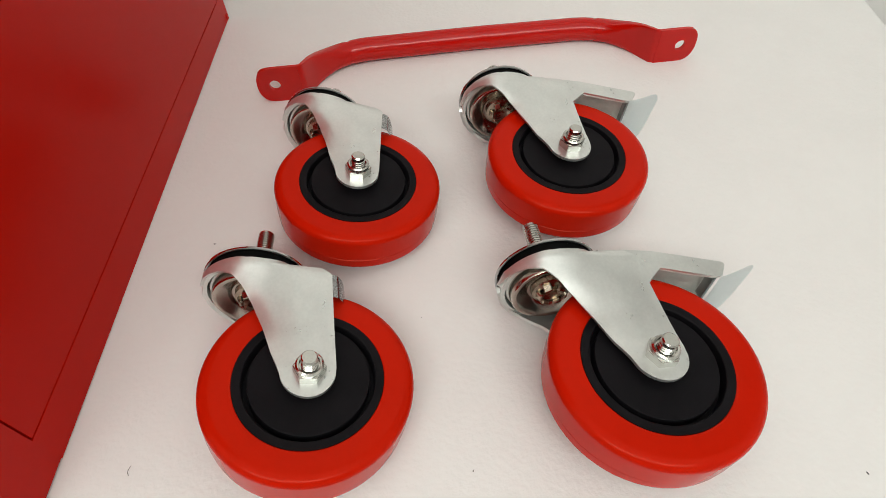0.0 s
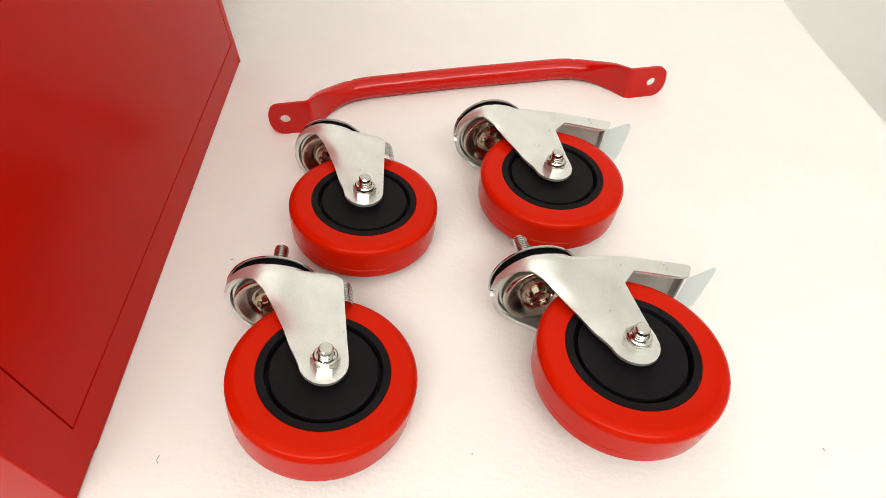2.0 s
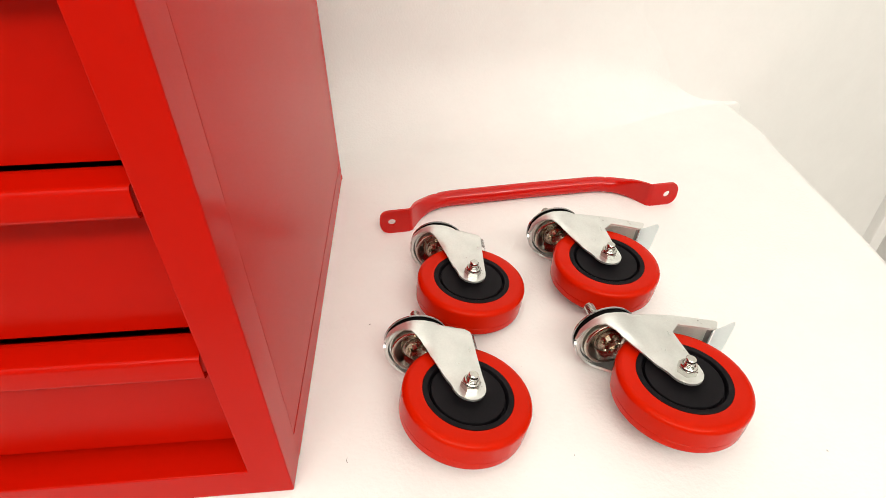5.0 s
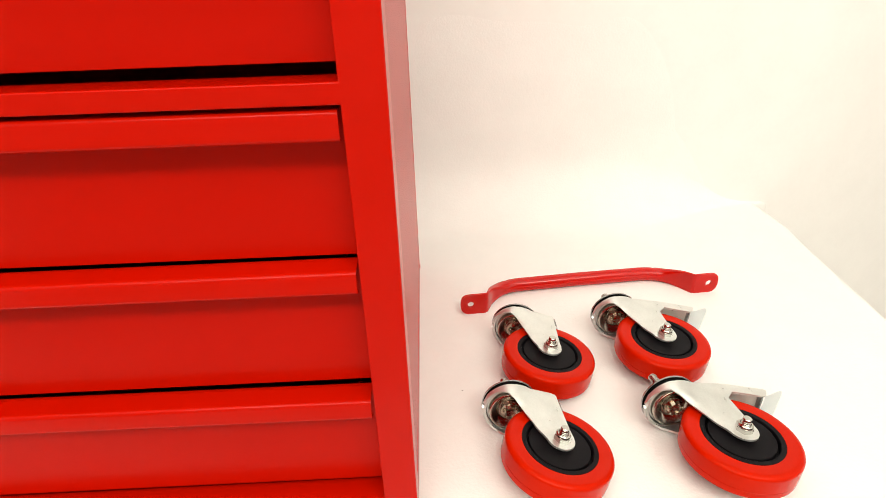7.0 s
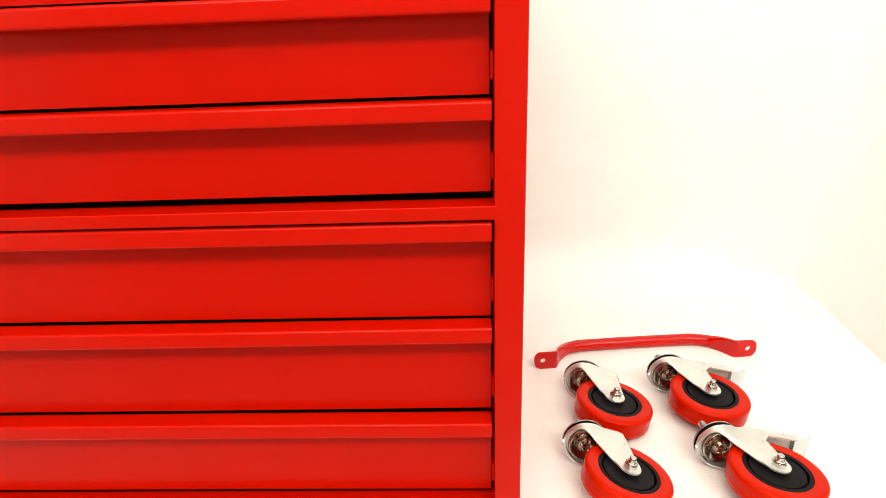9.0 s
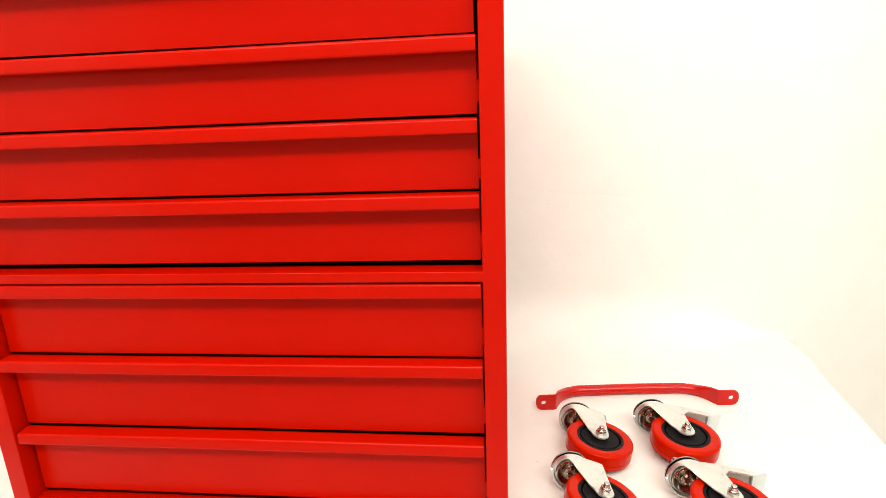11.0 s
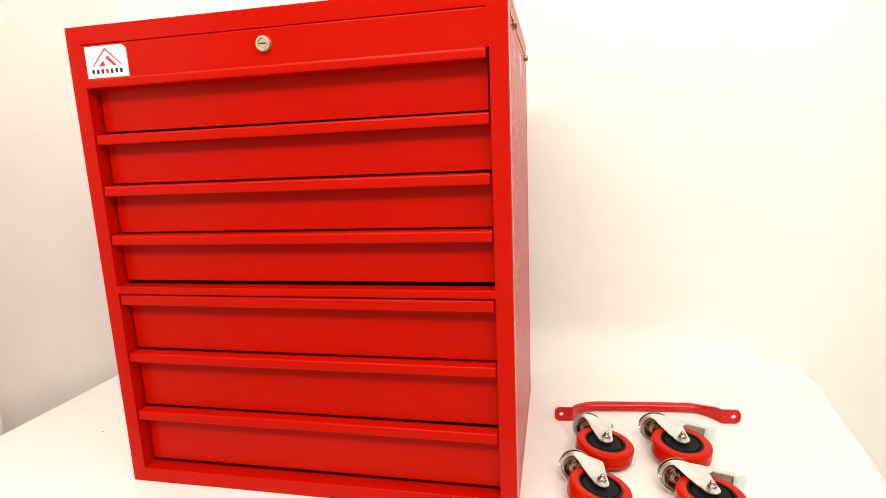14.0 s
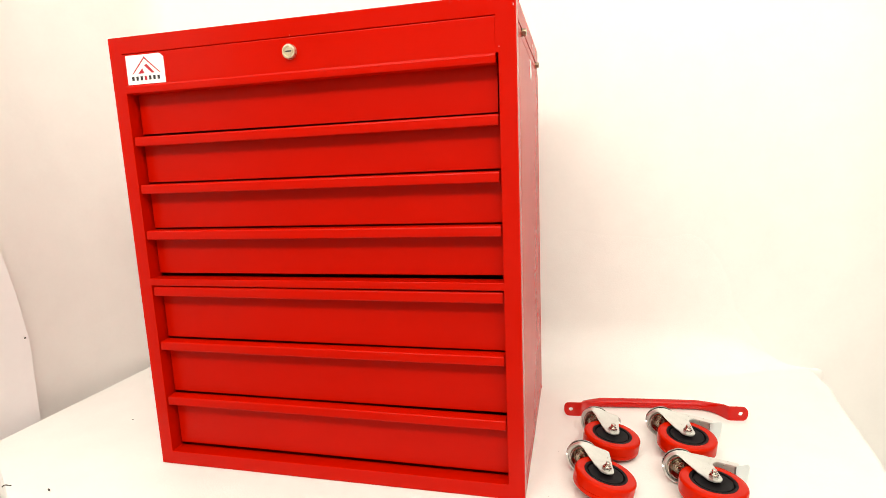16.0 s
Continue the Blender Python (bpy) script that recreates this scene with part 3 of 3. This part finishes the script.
def caster_fork():
    bm = bmesh.new()
    rows, cols = 46, 22
    for sign in (1, -1):
        grid = []
        for i in range(rows + 1):
            x = -0.0124 + (PLATE_X - 0.0018 + 0.0124) * (0.5 - 0.5 * math.cos(math.pi * i / rows))
            yl, yr = interp(x, LEFT_EDGE), interp(x, RIGHT_EDGE)
            if x < 0:
                yl, yr = -math.sqrt(max(0.0, 0.0124 ** 2 - x * x)) * (1 + 0.06 * (1 + x / 0.0124)), 0.94 * math.sqrt(max(0.0, 0.0124 ** 2 - x * x))
            grid.append([bm.verts.new((x, -(yl + (yr - yl) * j / cols), sign * (fork_height(x, yl + (yr - yl) * j / cols) + (0.0018 * bow(x) if sign < 0 else 0.0)))) for j in range(cols + 1)])
        for a, b in zip(grid, grid[1:]):
            for j in range(cols):
                bm.faces.new((a[j], a[j + 1], b[j + 1], b[j]) if sign > 0 else (a[j], b[j], b[j + 1], a[j + 1]))
    bmesh.ops.remove_doubles(bm, verts=bm.verts, dist=2e-5)
    bmesh.ops.dissolve_degenerate(bm, edges=bm.edges, dist=1e-6)
    bmesh.ops.solidify(bm, geom=list(bm.faces), thickness=-0.0019)
    # round skirt and crown disc under the seal
    lathe(bm, [(CR - 0.0018, 0.0527), (CR + 0.0001, 0.0527), (CR + 0.0001, PLATE_X - 0.0016), (CR - 0.0018, PLATE_X - 0.0016)], 56, "X", (0, TRAIL, 0), closed=True)
    lathe(bm, [(0.006, PLATE_X - 0.0035), (CR - 0.003, PLATE_X - 0.0035), (CR - 0.0022, PLATE_X - 0.002), (CR - 0.0022, PLATE_X), (0.006, PLATE_X)], 48, "X", (0, TRAIL, 0), closed=True)
    return bm


def back_web():
    """The rounded web that joins the two legs behind the wheel."""
    bm = bmesh.new()
    rows = []
    for i in range(9):
        x = 0.0405 + 0.0130 * i / 8
        ring = []
        for k in range(33):
            a = math.pi * (k / 32 - 0.5)
            h = fork_height(min(x, 0.0515), 0.0060) - 0.001
            y = interp(min(x, 0.0515), RIGHT_EDGE) - 0.0010 + 0.0080 * max(0.0, math.cos(a)) ** 0.62
            ring.append(bm.verts.new((x, -y, h * math.sin(a))))
        rows.append(ring)
    for a, b in zip(rows, rows[1:]):
        for k in range(32):
            bm.faces.new((a[k], a[k + 1], b[k + 1], b[k]))
    bmesh.ops.solidify(bm, geom=list(bm.faces), thickness=0.0012)
    return bm


def hexagon(r, turn=0.0):
    return [(r * math.cos(math.pi / 3 * k + turn), r * math.sin(math.pi / 3 * k + turn)) for k in range(6)]


def build_caster(brake):
    thing = empty("brake_caster" if brake else "plain_caster")
    wheel = bmesh.new()
    prof = [(RH + 0.0001, WH - 0.0006), (RH + 0.0011, WH)]
    for k in range(7):
        a = math.pi / 2 * k / 6
        prof.append((WR - 0.0054 + 0.0054 * math.sin(a), WH - 0.0042 + 0.0042 * math.cos(a)))
    prof += [(WR, -0.0038), (WR - 0.0009, -0.0043), (WR - 0.0003, -0.0048)]
    for k in range(7):
        a = math.pi / 2 * k / 6
        prof.append((WR - 0.0045 + 0.0042 * math.cos(a), -WH + 0.0034 - 0.0034 * math.sin(a)))
    prof += [(RH + 0.0011, -WH), (RH + 0.0001, -WH + 0.0006)]
    lathe(wheel, prof, 72, closed=True)
    tyre = part("wheel", wheel, TREAD, thing, "red polyurethane wheel with a black hub", 40)
    hub = bmesh.new()
    side = [(RH, 0.985), (RH - 0.0004, 0.975), (0.0300, 0.975), (0.0296, 0.95), (0.0293, 0.45), (0.0275, 0.45), (0.0271, 0.90), (0.0264, 0.925), (0.012, 0.92), (0.0, 0.92)]
    lathe(hub, [(r, WH * h) for r, h in side[::-1]] + [(r, -WH * h) for r, h in side], 72)
    part("hub", hub, BLACK, tyre, "black nylon hub with a ring groove", 30)
    part("fork", caster_fork(), ZINC, thing, "zinc-plated pressed steel fork", 50)
    seal = bmesh.new()
    lathe(seal, [(0.006, PLATE_X - 0.0014), (CR - 0.0006, PLATE_X - 0.0014), (CR, PLATE_X + 0.0005), (CR - 0.0004, PLATE_X + 0.0030), (0.006, PLATE_X + 0.0030)], 48, "X", (0, TRAIL, 0), closed=True)
    part("dust_seal", seal, RUBBER, thing)
    cap = bmesh.new()
    p = PLATE_X + 0.0030
    lathe(cap, [(0, p), (0.0262, p), (0.0272, p + 0.0006), (0.0271, p + 0.0017), (0.0250, p + 0.0026), (0.0150, p + 0.0032), (0.0135, p + 0.0046), (0, p + 0.0046)], 48, "X", (0, TRAIL, 0))
    part("top_plate", cap, POLISHED, thing, "round zinc top plate")
    stud = bmesh.new()
    lathe(stud, [(max(0, r), h) for r, h in thread(0.0044, p + 0.004, 0.0955, 0.0016, 0.0009)], 20, "X", (0, TRAIL, 0))
    part("threaded_stud", stud, STEEL, thing, "", 20)
    cup = bmesh.new()
    q = PLATE_X - 0.0035
    lathe(cup, [(0.0216, q), (0.0214, q - 0.0046), (0.0206, q - 0.0058), (0.0196, q - 0.0060), (0.0184, q - 0.0056), (0.0178, q - 0.0050), (0.0140, q - 0.0032), (0.0118, q - 0.0012), (0.004, q - 0.0012), (0.004, q)], 48, "X", (0, TRAIL, 0), closed=True)
    part("bearing_cup", cup, CUP, thing, "pale greased bearing cup")
    rivet = bmesh.new()
    lathe(rivet, [(0, q - 0.0016), (0.0105, q - 0.0016), (0.0100, q - 0.0040), (0.0060, q - 0.0052), (0.0042, q - 0.0040), (0, q - 0.0038)], 24, "X", (0, TRAIL, 0))
    for k in range(6):
        a = math.pi / 3 * k
        m = Matrix.Translation((q - 0.0062, TRAIL, 0)) @ Matrix.Rotation(a, 4, "X") @ Matrix.Translation((0, 0.0068, 0)) @ Matrix.Rotation(0.5, 4, "Z")
        made = bmesh.ops.create_cube(rivet, size=1.0, matrix=m @ Matrix.Diagonal((0.0042, 0.0022, 0.0045, 1)))
        bmesh.ops.bevel(rivet, geom=list({e for v in made["verts"] for e in v.link_edges}), offset=0.0006, segments=1, affect="EDGES")
    part("king_rivet", rivet, GREASED, thing, "crimped greasy king rivet")
    nut = bmesh.new()
    z0 = LEG_Z + 0.0002
    prism(nut, hexagon(0.0074, 0.5236), z0 + 0.0008, z0 + 0.0064, 0.0005)
    lathe(nut, [(0, z0), (0.0083, z0), (0.0083, z0 + 0.0009), (0, z0 + 0.0010)], 32)
    lathe(nut, [(0, z0 + 0.0060), (0.0064, z0 + 0.0060), (0.0062, z0 + 0.0078), (0.0054, z0 + 0.0085), (0.0047, z0 + 0.0084), (0.0045, z0 + 0.0066), (0, z0 + 0.0066)], 32)
    part("axle_nut", nut, STEEL, thing, "", 30)
    bolt = bmesh.new()
    lathe(bolt, [(max(0, r), h) for r, h in thread(0.0038, z0 + 0.006, 0.0303, 0.0015, 0.0007)], 20)
    part("axle_end", bolt, STEEL, thing, "", 20)
    head = prism(bmesh.new(), hexagon(0.0072), -z0 - (0.0085 if brake else 0.0040), -z0 - 0.0002, 0.0004)
    part("bolt_head", head, STEEL, thing, "", 20)
    if not brake:
        part("fork_web", back_web(), POLISHED, thing, "", 50)
        return thing
    arm = [(0.0360, 0.0085), (0.0450, -0.0100), (0.0575, -0.0110), (0.0572, 0.0010), (0.0551, 0.0174), (0.0450, 0.0495), (0.0440, 0.0508), (0.0428, 0.0510), (0.0374, 0.0475), (0.0368, 0.0455), (0.0373, 0.0420), (0.0452, 0.0176)]
    for sign in (1, -1):
        side = prism(bmesh.new(), [(x, -y) for x, y in arm], 0.0003, 0.0021, 0.0005)
        for v in side.verts:
            x = min(v.co.x, 0.0515)
            v.co.z = sign * (fork_height(x, min(-v.co.y, interp(x, RIGHT_EDGE))) - v.co.z)
        part("brake_housing_side", side, ZINC, thing, "folded zinc brake housing side", 40)
    housing = bmesh.new()
    edge = rounded_path([(0.0570, 0.0010), (0.0551, 0.0174), (0.0446, 0.0500)], 0.008, 5)
    strip = []
    for p2 in edge:
        strip.append([housing.verts.new((p2.x - 0.0006, -p2.y, h)) for h in (-LEG_Z - 0.003, -LEG_Z * 0.5, 0, LEG_Z * 0.5, LEG_Z + 0.003)])
    faces = []
    for a, b in zip(strip, strip[1:]):
        for k in range(4):
            faces.append(housing.faces.new((a[k], a[k + 1], b[k + 1], b[k])))
    bmesh.ops.solidify(housing, geom=faces, thickness=0.0014)
    part("brake_web", housing, ZINC, thing, "", 40)
    pedal = bmesh.new()
    rail = rounded_path([(0.0356, 0.0450), (0.0361, 0.0495), (0.0405, 0.0660)], 0.006, 6)
    rail = rail[:-1] + [rail[-2].lerp(rail[-1], k / 10) for k in range(1, 11)]
    strip = []
    last = len(rail) - 1
    for k, p2 in enumerate(rail):
        e = max(0.0, (p2.y - 0.046) / (rail[last].y - 0.046))
        top = 0.0195 + 0.0025 * e - 0.006 * e ** 12
        low = 0.013 - 0.034 * math.sqrt(max(0.0, 1 - e ** 4.5))
        strip.append([pedal.verts.new((p2.x, -p2.y, low + (top - low) * s / 6)) for s in range(7)])
    faces = []
    for a, b in zip(strip, strip[1:]):
        for k in range(6):
            faces.append(pedal.faces.new((a[k], a[k + 1], b[k + 1], b[k])))
    bmesh.ops.solidify(pedal, geom=faces, thickness=0.0016)
    part("pedal_stop", box(bmesh.new(), 0.0385, 0.0440, -0.0468, -0.0452, -0.004, 0.0150, 0.0004), POLISHED, thing)
    part("brake_pedal", pedal, PEDAL, thing, "bent zinc brake pedal, reflected brightness in its colour", 50)
    return thing


def caster_pose(x, y, heading, tilt=7.0, z=HS + 0.0205, twist=0.0):
    return Matrix.Translation((x, y, z)) @ Euler((0, 0, radians(heading))).to_matrix().to_4x4() @ Matrix.Rotation(radians(-tilt), 4, "Y") @ Matrix.Rotation(radians(twist), 4, "X") @ Matrix.Scale(1.018, 4)


plain = build_caster(False)
plain.matrix_world = caster_pose(0.1234, 0.0447, 91.1, -1.9, 0.0240, 11.5)
tagged(plain, "swivel caster with red wheel and zinc fork lying on its side", "caster", "loose casters on the sheet")
copy_thing(plain, caster_pose(0.1419, 0.1721, 83.0, -0.7, 0.0265, 7.2))
braked = build_caster(True)
braked.matrix_world = caster_pose(0.2832, 0.0394, 95.0, -0.8, 0.0303, 3.0)
tagged(braked, "swivel caster with red wheel and foot brake lying on its side", "caster", "loose casters on the sheet")
copy_thing(braked, caster_pose(0.2724, 0.1836, 91.0, 3.4, 0.0298, 3.1))

# ---------------------------------------------------------------- crumbs and specks
for k, (x, y, s) in enumerate(((0.0471, 0.1582, 0.0006), (0.1772, 0.0944, 0.0005), (0.1989, 0.0088, 0.0004), (0.3807, -0.0036, 0.0006),
                               (-0.8197, -0.1162, 0.003), (-0.8854, 0.1407, 0.0016))):
    z = press(x, y)
    bm = bmesh.new()
    bmesh.ops.create_icosphere(bm, subdivisions=1, radius=s, matrix=pose(x, y, z + s * 0.35, 0, 0, 37 * k) @ Matrix.Diagonal((1.7, 0.6, 0.5, 1)))
    tagged(mesh_object("crumb", bm, DIRT), "tiny dark crumb on the white sheet", "crumb", "crumbs on the sheet")


def fibre(x, y, size, turn, bend, thick):
    """A short curled hair lying on the sheet."""
    path = []
    for k in range(13):
        a = bend * (k / 12 - 0.5)
        path.append(Vector((size / bend * math.sin(a), size / bend * (math.cos(a) - 1), thick * (1 + 1.5 * math.sin(k * 0.5)))))
    ob = mesh_object("fibre", tube(bmesh.new(), path, thick, 8), DIRT)
    ob.matrix_world = pose(x, y, press(x, y) + 0.0003, 0, 0, turn)
    return tagged(ob, "short dark curled fibre on the white sheet", "fibre", "fibres on the sheet")


fibre(0.0348, 0.0191, 0.0048, 95, 1.4, 0.00013)
fibre(-0.911, -0.1186, 0.0150, 40, 1.9, 0.0010)
